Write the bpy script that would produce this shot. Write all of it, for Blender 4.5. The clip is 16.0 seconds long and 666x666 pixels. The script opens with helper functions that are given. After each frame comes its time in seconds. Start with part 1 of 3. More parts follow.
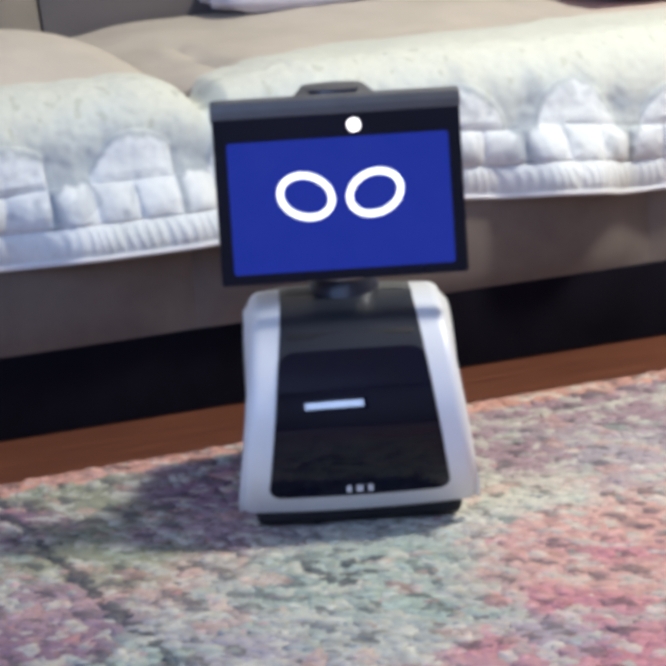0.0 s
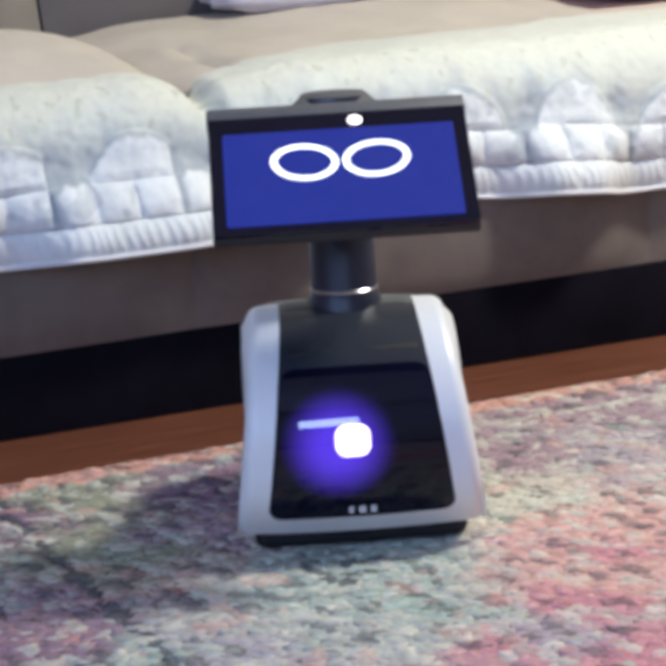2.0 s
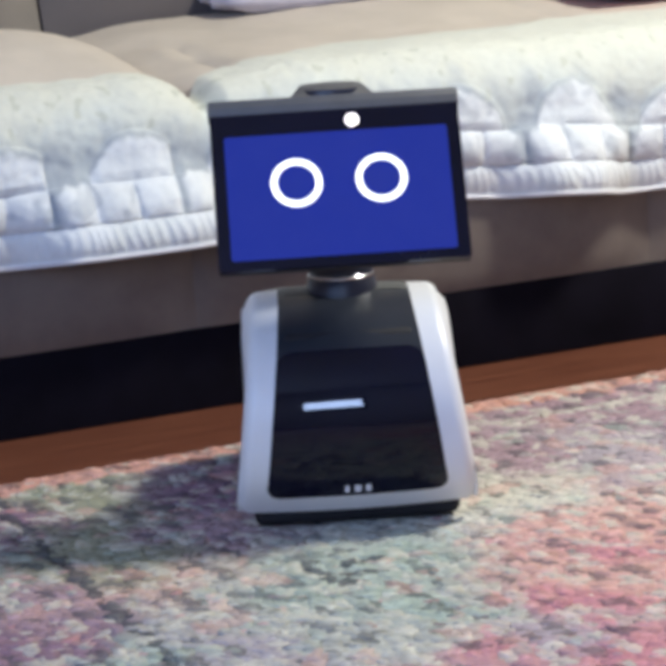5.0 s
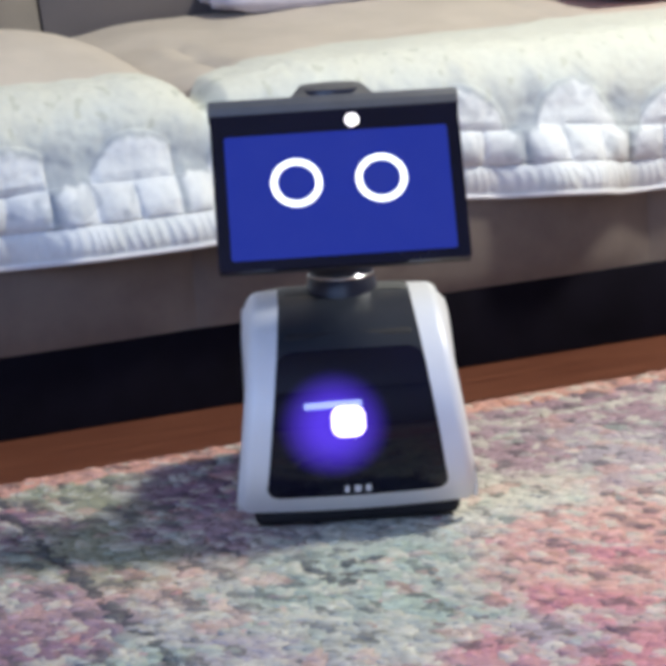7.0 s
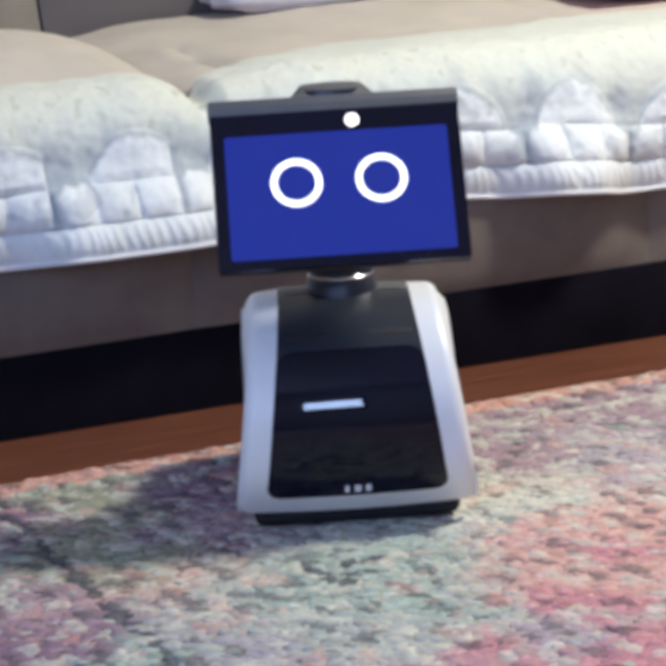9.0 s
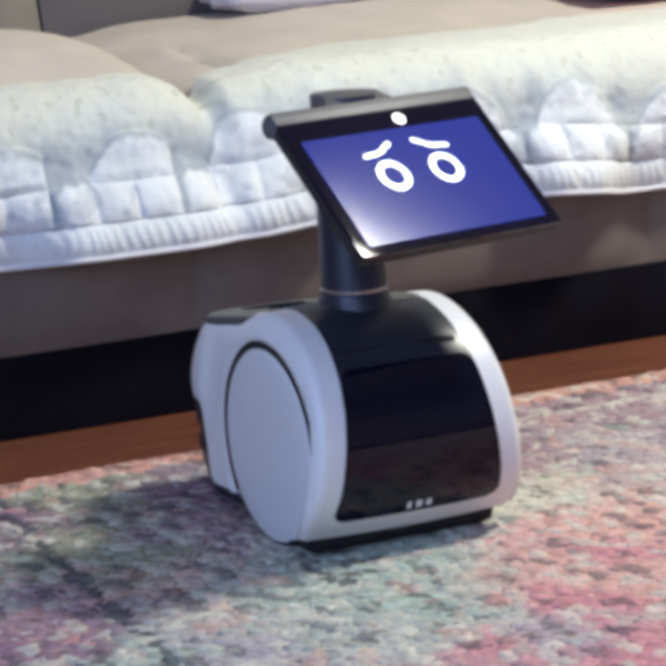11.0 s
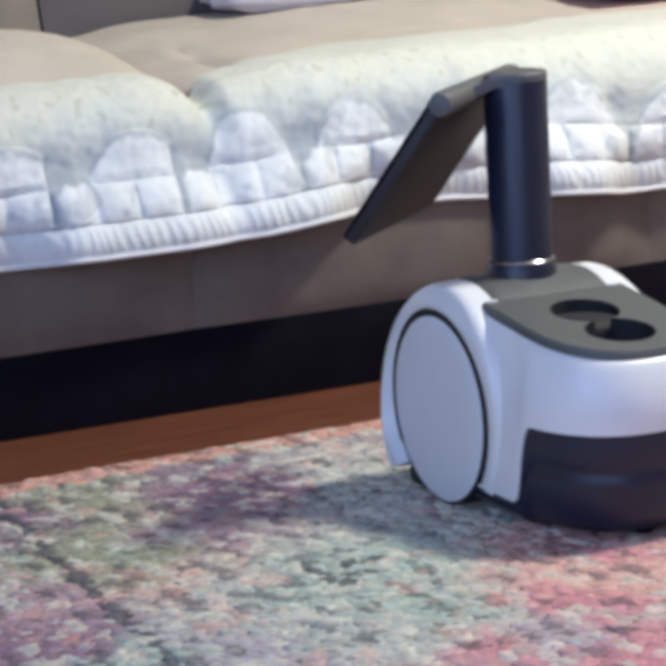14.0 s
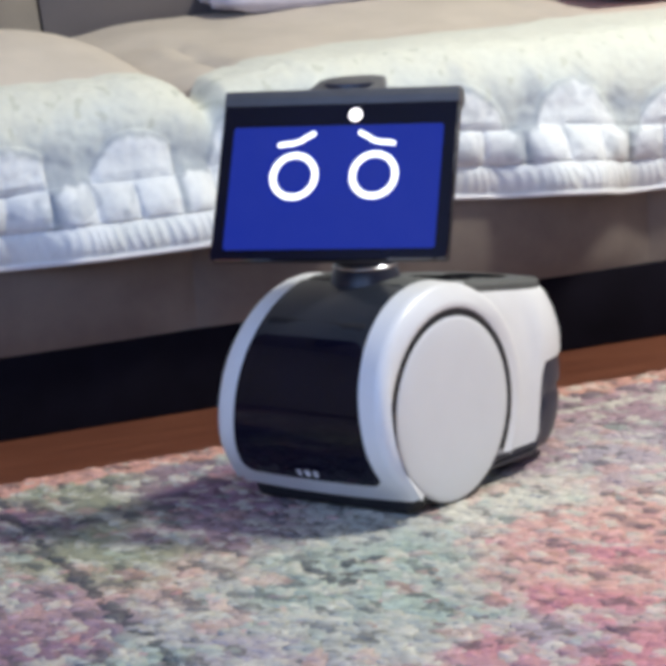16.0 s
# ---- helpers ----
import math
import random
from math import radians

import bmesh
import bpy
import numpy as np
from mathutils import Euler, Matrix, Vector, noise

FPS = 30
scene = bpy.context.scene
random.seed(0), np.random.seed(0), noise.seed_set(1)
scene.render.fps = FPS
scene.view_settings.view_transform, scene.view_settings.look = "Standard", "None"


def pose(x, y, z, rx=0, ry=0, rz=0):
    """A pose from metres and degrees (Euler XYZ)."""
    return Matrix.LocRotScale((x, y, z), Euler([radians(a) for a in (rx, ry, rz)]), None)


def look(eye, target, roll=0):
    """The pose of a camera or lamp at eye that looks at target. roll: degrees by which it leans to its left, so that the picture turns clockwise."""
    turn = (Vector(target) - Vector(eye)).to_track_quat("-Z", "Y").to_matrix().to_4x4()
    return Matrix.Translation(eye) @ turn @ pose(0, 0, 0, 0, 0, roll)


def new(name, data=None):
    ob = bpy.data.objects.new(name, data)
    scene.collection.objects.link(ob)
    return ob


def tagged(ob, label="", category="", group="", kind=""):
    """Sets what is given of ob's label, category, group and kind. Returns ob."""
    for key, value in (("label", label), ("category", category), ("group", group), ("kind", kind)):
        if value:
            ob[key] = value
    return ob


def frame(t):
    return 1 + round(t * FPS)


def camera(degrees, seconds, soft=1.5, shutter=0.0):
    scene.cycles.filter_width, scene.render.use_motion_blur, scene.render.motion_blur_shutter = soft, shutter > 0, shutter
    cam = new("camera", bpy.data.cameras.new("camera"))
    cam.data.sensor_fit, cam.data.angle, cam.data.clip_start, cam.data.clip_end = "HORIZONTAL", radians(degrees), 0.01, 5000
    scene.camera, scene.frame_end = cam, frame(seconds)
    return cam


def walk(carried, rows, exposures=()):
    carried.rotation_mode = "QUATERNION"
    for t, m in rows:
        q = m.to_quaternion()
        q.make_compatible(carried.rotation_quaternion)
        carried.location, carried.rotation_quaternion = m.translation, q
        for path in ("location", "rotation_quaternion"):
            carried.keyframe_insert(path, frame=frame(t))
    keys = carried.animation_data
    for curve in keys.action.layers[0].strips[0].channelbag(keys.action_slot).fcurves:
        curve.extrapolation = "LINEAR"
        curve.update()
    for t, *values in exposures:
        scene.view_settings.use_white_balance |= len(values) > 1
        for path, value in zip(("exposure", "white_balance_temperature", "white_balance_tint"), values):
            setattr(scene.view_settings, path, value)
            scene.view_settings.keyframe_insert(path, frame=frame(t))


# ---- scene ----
# The camera stands still, low in a chair across the room, slightly leaning.
EYE = Vector((0.0, 0.0, 0.706))
PITCH = radians(10.57)
VIEW = look(EYE, EYE + Vector((0.0, math.cos(PITCH), -math.sin(PITCH))), -3.437)
cam = camera(13.95, 16.0, soft=6.0, shutter=0.4)
walk(cam, [(0.0, VIEW), (16.0, VIEW)], exposures=[(0.0, 0.0), (16.0, 0.0)])

# ---- frame of the sofa and of the room: u along the sofa, v towards its back ----
TURN = 26.1
ORIGIN = Vector((-0.412, 3.237, 0.0))
ROOM = Matrix.Translation(ORIGIN) @ Matrix.Rotation(radians(TURN), 4, "Z")


def room(u, v, z):
    return ROOM @ Vector((u, v, z))


# ---- light: a warm ceiling lamp over the sofa's end, blue fill through unseen openings ----
world = bpy.data.worlds.new("room_air")
scene.world = world
world.use_nodes = True
world.node_tree.nodes["Background"].inputs[0].default_value = (0.55, 0.62, 0.85, 1)
world.node_tree.nodes["Background"].inputs[1].default_value = 0.035


def area_lamp(name, eye, target, sx, sy, power, color, spread=180):
    data = bpy.data.lights.new(name, "AREA")
    data.shape, data.size, data.size_y = "RECTANGLE", sx, sy
    data.energy, data.color, data.spread = power, color, radians(spread)
    ob = new(name, data)
    ob.matrix_world = look(eye, target)
    return ob


area_lamp("ceiling_lamp_light", Vector((1.50, 3.02, 2.27)), Vector((0.85, 3.0, 0.0)), 0.35, 0.35, 80, (0.97, 0.955, 0.86))
# added blue fill; no source is seen on this side
area_lamp("side_fill_light", room(-2.24, -2.5, 1.45), room(0.0, -2.5, 1.2), 2.2, 1.25, 58, (0.35, 0.54, 1.0))
# unseen, set where the glossy front panel mirrors it as a pale bar
area_lamp("unseen_rear_light", room(-1.495, -4.38, 1.36), room(-1.495, -3.0, 1.36), 0.46, 0.46, 24, (0.46, 0.62, 1.0))


# ---- materials ----
def material(name, color, rough=0.5, metal=0.0, vary=0.12, scale=30.0, bump=0.0, bump_scale=400.0, coat=0.0, spec=0.5, second=None, sheen=0.0):
    m = bpy.data.materials.new(name)
    m.use_nodes = True
    nt = m.node_tree
    b = nt.nodes["Principled BSDF"]
    b.inputs["Roughness"].default_value = rough
    b.inputs["Metallic"].default_value = metal
    b.inputs["Coat Weight"].default_value = coat
    b.inputs["Coat Roughness"].default_value = 0.06
    b.inputs["Specular IOR Level"].default_value = spec
    b.inputs["Sheen Weight"].default_value = sheen
    tc = nt.nodes.new("ShaderNodeTexCoord")
    n1 = nt.nodes.new("ShaderNodeTexNoise")
    n1.inputs["Scale"].default_value = scale
    n1.inputs["Detail"].default_value = 6
    n1.inputs["Roughness"].default_value = 0.65
    nt.links.new(tc.outputs["Object"], n1.inputs["Vector"])
    ramp = nt.nodes.new("ShaderNodeValToRGB")
    lo = [max(0.0, c * (1 - vary)) for c in color]
    hi = [min(1.0, c * (1 + vary)) for c in (second or color)]
    ramp.color_ramp.elements[0].position, ramp.color_ramp.elements[1].position = 0.3, 0.7
    ramp.color_ramp.elements[0].color, ramp.color_ramp.elements[1].color = (*lo, 1), (*hi, 1)
    nt.links.new(n1.outputs["Fac"], ramp.inputs["Fac"])
    nt.links.new(ramp.outputs["Color"], b.inputs["Base Color"])
    if bump:
        n2 = nt.nodes.new("ShaderNodeTexNoise")
        n2.inputs["Scale"].default_value = bump_scale
        n2.inputs["Detail"].default_value = 3
        nt.links.new(tc.outputs["Object"], n2.inputs["Vector"])
        bn = nt.nodes.new("ShaderNodeBump")
        bn.inputs["Strength"].default_value = bump
        bn.inputs["Distance"].default_value = 0.002
        nt.links.new(n2.outputs["Fac"], bn.inputs["Height"])
        nt.links.new(bn.outputs["Normal"], b.inputs["Normal"])
    return m


def glowing(name, color, strength, gloss=0.2):
    m = material(name, (0.02, 0.02, 0.03), gloss)
    b = m.node_tree.nodes["Principled BSDF"]
    b.inputs["Emission Color"].default_value = (*color, 1)
    b.inputs["Emission Strength"].default_value = strength
    return m


WHITE = material("white_plastic", (0.72, 0.73, 0.76), 0.34, vary=0.03, scale=18, bump=0.05, bump_scale=900)
DISC = material("white_wheel_cover", (0.66, 0.68, 0.72), 0.5, vary=0.025, scale=14, bump=0.05, bump_scale=900)
BLACK = material("glossy_black_plastic", (0.004, 0.004, 0.014), 0.025, vary=0.3, scale=9, spec=0.32)
HEADBACK = material("matt_black_plastic", (0.016, 0.015, 0.018), 0.6, vary=0.15, scale=25, bump=0.05)
NAVY = material("dark_navy_plastic", (0.011, 0.014, 0.034), 0.38, vary=0.15, scale=20, bump=0.04)
GREY = material("dark_grey_matt_plastic", (0.085, 0.09, 0.09), 0.55, vary=0.08, scale=40, bump=0.08, bump_scale=1200)
HEADGREY = material("charcoal_plastic", (0.10, 0.10, 0.105), 0.5, vary=0.1, scale=30, bump=0.05)
RUBBER = material("black_rubber", (0.006, 0.006, 0.010), 0.75, vary=0.15, scale=60, bump=0.1)
SATIN = material("satin_blue_grey_plastic", (0.020, 0.024, 0.034), 0.32, vary=0.12, scale=14, bump=0.03)
CHROME = material("chrome_ring", (0.55, 0.56, 0.60), 0.25, metal=1.0, vary=0.05)
SCREEN = glowing("blue_screen", (0.001, 0.016, 0.29), 1.0, 0.08)
SCREEN.node_tree.nodes["Principled BSDF"].inputs["Specular IOR Level"].default_value = 0.3
STROKE = glowing("white_eye_light", (0.86, 0.92, 1.0), 2.2)
DOT = glowing("white_camera_light", (1.0, 0.97, 1.0), 2.5)
SENSOR = glowing("violet_white_sensor_light", (0.60, 0.52, 1.0), 4.0)


def halo_material():
    """Dark disc round the sensor lamp; its scattered glow is painted as emission, fading outward."""
    m = material("violet_halo", (0.004, 0.004, 0.014), 0.025, spec=0.32)
    nt = m.node_tree
    b = nt.nodes["Principled BSDF"]
    tc = nt.nodes.new("ShaderNodeTexCoord")
    ln = nt.nodes.new("ShaderNodeVectorMath")
    ln.operation = "LENGTH"
    nt.links.new(tc.outputs["Object"], ln.inputs[0])
    mr = nt.nodes.new("ShaderNodeMapRange")
    mr.interpolation_type = "SMOOTHSTEP"
    mr.inputs["From Min"].default_value, mr.inputs["From Max"].default_value = 0.012, 0.060
    mr.inputs["To Min"].default_value, mr.inputs["To Max"].default_value = 0.82, 0.0
    nt.links.new(ln.outputs["Value"], mr.inputs["Value"])
    b.inputs["Emission Color"].default_value = (0.12, 0.05, 1.0, 1)
    nt.links.new(mr.outputs["Result"], b.inputs["Emission Strength"])
    return m


HALO = halo_material()
MARK = material("pale_grey_print", (0.62, 0.62, 0.68), 0.5)
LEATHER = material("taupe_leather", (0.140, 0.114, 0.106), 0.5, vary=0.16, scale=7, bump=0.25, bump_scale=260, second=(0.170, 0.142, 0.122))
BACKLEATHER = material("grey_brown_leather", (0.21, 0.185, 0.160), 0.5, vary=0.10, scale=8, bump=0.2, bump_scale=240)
PLINTH = material("black_sofa_plinth", (0.0060, 0.0050, 0.0090), 0.7, vary=0.3, scale=12, bump=0.1, spec=0.06)
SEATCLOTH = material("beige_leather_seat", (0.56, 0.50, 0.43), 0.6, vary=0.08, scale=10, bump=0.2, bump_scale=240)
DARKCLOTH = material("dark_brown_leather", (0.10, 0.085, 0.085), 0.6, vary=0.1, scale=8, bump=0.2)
LILAC = material("pale_lilac_cloth", (0.50, 0.47, 0.55), 0.85, vary=0.06, scale=30, bump=0.3)
ROSE = material("rose_cloth", (0.62, 0.25, 0.27), 0.85, vary=0.1, scale=30, bump=0.3)
PLASTER = material("plain_wall_paint", (0.55, 0.52, 0.48), 0.85, vary=0.05, scale=3, bump=0.1)


def tinted(m, bottom=0.0):
    """Multiply the material's grain with the woven or printed colours of the mesh."""
    nt = m.node_tree
    b = nt.nodes["Principled BSDF"]
    at = nt.nodes.new("ShaderNodeAttribute")
    at.attribute_name = "dye"
    ramp = [n for n in nt.nodes if n.type == "VALTORGB"][0]
    mix = nt.nodes.new("ShaderNodeMixRGB")
    mix.blend_type = "MULTIPLY"
    mix.inputs["Fac"].default_value = 1.0
    nt.links.new(at.outputs["Color"], mix.inputs["Color1"])
    nt.links.new(ramp.outputs["Color"], mix.inputs["Color2"])
    nt.links.new(mix.outputs["Color"], b.inputs["Base Color"])
    return m


def dye(me, colors):
    layer = me.color_attributes.new("dye", "FLOAT_COLOR", "POINT")
    layer.data.foreach_set("color", np.array([(*c, 1.0) for c in colors], dtype=np.float32).ravel())


def wood_material():
    m = material("red_brown_floor_wood", (0.125, 0.040, 0.023), 0.32, vary=0.2, scale=6, bump=0.1, bump_scale=90, second=(0.165, 0.060, 0.033))
    nt = m.node_tree
    tc = [n for n in nt.nodes if n.type == "TEX_COORD"][0]
    mp = nt.nodes.new("ShaderNodeMapping")
    mp.inputs["Scale"].default_value = (1.0, 9.0, 1.0)
    nt.links.new(tc.outputs["Object"], mp.inputs["Vector"])
    for n in nt.nodes:
        if n.type == "TEX_NOISE":
            nt.links.new(mp.outputs["Vector"], n.inputs["Vector"])
    return m


THROW = tinted(material("quilted_printed_cotton", (0.95, 0.95, 0.95), 0.85, vary=0.05, scale=60, bump=0.3, bump_scale=500, sheen=0.1))
RUG = tinted(material("faded_wool_pile", (0.92, 0.92, 0.92), 0.95, vary=0.14, scale=90, bump=0.35, bump_scale=420, spec=0.1))
BACKING = material("dark_rug_backing", (0.16, 0.13, 0.13), 0.95, vary=0.3, scale=80, bump=0.4, bump_scale=300)
WOOD = wood_material()


# ---- mesh helpers ----
def smooth(bm, angle=40):
    for f in bm.faces:
        f.smooth = True
    for e in bm.edges:
        if len(e.link_faces) == 2 and e.calc_face_angle(0) > radians(angle):
            e.smooth = False


def mesh_object(name, bm, mat, angle=40):
    bmesh.ops.recalc_face_normals(bm, faces=bm.faces)
    smooth(bm, angle)
    me = bpy.data.meshes.new(name)
    bm.to_mesh(me)
    bm.free()
    me.materials.append(mat)
    return new(name, me)


def part(name, bm, mat, parent, label="", at=None, angle=40):
    ob = mesh_object(name, bm, mat, angle)
    ob.parent = parent
    if at is not None:
        ob.matrix_basis = at
    return tagged(ob, label)


def grid(rows, closed=False):
    """A sheet through rows of points of equal length."""
    bm = bmesh.new()
    vs = [[bm.verts.new(p) for p in r] for r in rows]
    n = len(rows[0])
    for a, b in zip(vs, vs[1:]):
        for k in range(n if closed else n - 1):
            bm.faces.new((a[k], a[(k + 1) % n], b[(k + 1) % n], b[k]))
    return bm


def cap(bm, ring):
    bm.verts.ensure_lookup_table()
    bm.faces.new([bm.verts[i] for i in ring])


def lathe(profile, axis="Z", n=64):
    """profile: (radius, height) from bottom to top, closed at both ends."""
    rows = []
    for r, h in profile:
        ring = []
        for k in range(n):
            a = 2 * math.pi * k / n
            c, s = r * math.cos(a), r * math.sin(a)
            ring.append((c, s, h) if axis == "Z" else (c, h, s))
        rows.append(ring)
    bm = grid(rows, True)
    cap(bm, range(n))
    cap(bm, range((len(profile) - 1) * n, len(profile) * n))
    return bm


def box(x0, x1, y0, y1, z0, z1, bevel=0.0, segments=3):
    bm = bmesh.new()
    bmesh.ops.create_cube(bm, size=1)
    for v in bm.verts:
        v.co = ((x0 + x1) / 2 + v.co.x * (x1 - x0), (y0 + y1) / 2 + v.co.y * (y1 - y0), (z0 + z1) / 2 + v.co.z * (z1 - z0))
    if bevel:
        bmesh.ops.bevel(bm, geom=bm.edges[:], offset=bevel, segments=segments, affect="EDGES", profile=0.5)
    return bm


def join(*meshes):
    out = bmesh.new()
    for bm in meshes:
        me = bpy.data.meshes.new("piece")
        bm.to_mesh(me)
        bm.free()
        out.from_mesh(me)
        bpy.data.meshes.remove(me)
    return out


def step(a, b, x):
    t = min(1.0, max(0.0, (x - a) / (b - a)))
    return t * t * (3 - 2 * t)


# ---- the room ----
def structure(name, bm, mat, label, place=ROOM):
    ob = mesh_object(name, bm, mat)
    ob.matrix_world = place
    return tagged(ob, label, name.split("_")[0], kind="structure")


U0, U1, V0, V1, TOP = -2.3, 3.1, -4.4, 1.25, 2.45
structure("ceiling", box(U0, U1, V0, V1, TOP, TOP + 0.1), PLASTER, "plain off-white painted ceiling")
structure("wall_back", box(U0, U1, V1, V1 + 0.12, -0.1, TOP), PLASTER, "plain painted wall behind the sofa")
# opening for the unseen light behind the viewer
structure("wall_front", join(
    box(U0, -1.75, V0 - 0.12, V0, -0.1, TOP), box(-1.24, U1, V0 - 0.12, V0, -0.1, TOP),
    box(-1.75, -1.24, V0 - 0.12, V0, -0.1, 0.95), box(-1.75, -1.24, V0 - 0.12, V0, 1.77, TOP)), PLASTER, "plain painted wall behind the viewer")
structure("wall_end", box(U1, U1 + 0.12, V0 - 0.12, V1 + 0.12, -0.1, TOP), PLASTER, "plain painted wall at the sofa's far end")
# opening cut for the added blue fill
structure("wall_window", join(
    box(U0 - 0.12, U0, V0 - 0.12, -3.65, -0.1, TOP), box(U0 - 0.12, U0, -1.35, V1 + 0.12, -0.1, TOP),
    box(U0 - 0.12, U0, -3.65, -1.35, -0.1, 0.78), box(U0 - 0.12, U0, -3.65, -1.35, 2.12, TOP)), PLASTER, "plain painted wall with an added opening for light")

floor = tagged(new("floor"), "red-brown polished wooden plank floor", "floor", kind="structure")
floor.matrix_world = ROOM
part("subfloor", box(U0, U1, V0, V1, -0.06, -0.022), DARKCLOTH, floor)
rng = random.Random(4)
for i in range(60):
    v0 = V1 - 0.0945 * (i + 1)
    if v0 < V0:
        break
    part("plank", box(U0, U1, v0 + 0.0002, v0 + 0.0943, -0.022, -0.010 + rng.uniform(-0.0001, 0.0001)), WOOD, floor)

# ---- the rug ----
DYES = {
    "sage": (0.41, 0.49, 0.43), "grey": (0.49, 0.50, 0.46), "salmon": (0.66, 0.40, 0.35), "rose": (0.62, 0.28, 0.31), "plum": (0.27, 0.17, 0.23),
    "olive": (0.33, 0.34, 0.25), "cream": (0.62, 0.60, 0.52), "lilac": (0.44, 0.39, 0.42), "dark": (0.08, 0.085, 0.10), "rust": (0.56, 0.25, 0.17),
    "mauve": (0.40, 0.28, 0.32),
}
# where each colour rules on the rug
FIELDS = (
    (-0.16, -0.52, "mauve"), (-0.20, -0.60, "plum"), (-0.04, -0.18, "plum"), (0.00, -0.29, "olive"), (-0.01, -0.43, "olive"), (-0.01, -0.50, "salmon"),
    (0.14, -0.71, "sage"), (0.02, -0.70, "grey"), (0.235, -0.46, "grey"), (0.20, -0.56, "sage"), (0.12, -0.865, "rose"), (0.284, -0.71, "salmon"),
    (0.37, -0.68, "rose"), (0.58, -0.28, "lilac"), (0.52, -0.25, "mauve"), (0.40, -0.45, "cream"), (0.45, -0.55, "salmon"), (0.03, -0.12, "olive"),
    (-0.08, -0.73, "lilac"), (0.70, -0.10, "mauve"), (0.18, -0.20, "plum"), (0.32, -0.28, "grey"), (0.20, -0.95, "rose"), (0.08, -0.35, "mauve"),
    (0.33, -0.76, "salmon"), (0.25, -0.80, "rose"), (0.41, -0.62, "salmon"), (0.07, -0.80, "grey"), (0.06, -0.60, "sage"), (0.00, -0.57, "grey"),
    (-0.13, -0.69, "sage"), (-0.15, -0.62, "plum"), (-0.03, -0.37, "olive"), (0.13, -0.77, "sage"), (0.17, -0.87, "lilac"),
)


# short dark strokes of the worn pattern: both ends
STROKES = ((0.112, -0.525, 0.109, -0.609), (0.109, -0.609, 0.144, -0.579), (0.144, -0.579, 0.161, -0.593), (0.142, -0.548, 0.176, -0.547))


def near_stroke(u, v):
    best = 1.0
    for a, b, c, d in STROKES:
        t = min(1.0, max(0.0, ((u - a) * (c - a) + (v - b) * (d - b)) / ((c - a) ** 2 + (d - b) ** 2)))
        best = min(best, math.hypot(u - a - t * (c - a), v - b - t * (d - b)))
    return best


def rug_dye(u, v, rng):
    wu = u + 0.05 * noise.noise(Vector((u * 14, v * 14, 1))) + 0.02 * noise.noise(Vector((u * 45, v * 45, 4)))
    wv = v + 0.06 * noise.noise(Vector((u * 14, v * 14, 9))) + 0.03 * noise.noise(Vector((u * 45, v * 45, 6)))
    total, col = 0.0, Vector((0, 0, 0))
    for fu, fv, name in FIELDS:
        w = 1.0 / (0.0012 + (wu - fu) ** 2 + 0.6 * (wv - fv) ** 2) ** 2.2
        total += w
        col += w * Vector(DYES[name])
    col /= total
    if v > -0.050 + 0.02 * noise.noise(Vector((u * 20, 0, 0))):
        col = Vector(DYES["rust"]).lerp(Vector(DYES["salmon"]), 0.6 + 0.4 * noise.noise(Vector((u * 30, v * 30, 2))))
    patch = noise.noise(Vector((u * 44, v * 25, 12)))
    if patch > 0.20:
        col = col.lerp(Vector(DYES["cream"]), 0.65)
    elif patch < -0.29:
        col = col.lerp(Vector(DYES["dark"]), 0.58)
    other = noise.noise(Vector((u * 34, v * 19, 33)))
    if other > 0.25:
        col = col.lerp(Vector(DYES["salmon" if noise.noise(Vector((u * 9, v * 9, 50))) > 0 else "sage"]), 0.42)
    if rng.random() < 0.05:
        col = col.lerp(Vector(DYES[rng.choice(("dark", "cream", "cream", "plum", "rose"))]), 0.5)
    # the border: a dark line along the rug's end and a pale one beside its long edge
    line = u + 0.0865 - 0.133 * (v + 0.45) + 0.008 * noise.noise(Vector((v * 11, 3, 0)))
    if (abs(line) < 0.0075 and noise.noise(Vector((v * 30, 8, 0))) > -0.25) or near_stroke(u, v) < 0.0066 + 0.003 * noise.noise(Vector((u * 60, v * 60, 8))):
        col = col.lerp(Vector(DYES["dark"]), 0.8)
    if abs(v + 0.116 + 0.008 * noise.noise(Vector((u * 14, 5, 0)))) < 0.010 and u > 0.25:
        col = col.lerp(Vector(DYES["cream"]), 0.6)
    speck = noise.noise(Vector((u * 105, v * 62, 40)))
    return col * (1 + 0.36 * speck) * rng.uniform(0.94, 1.06)


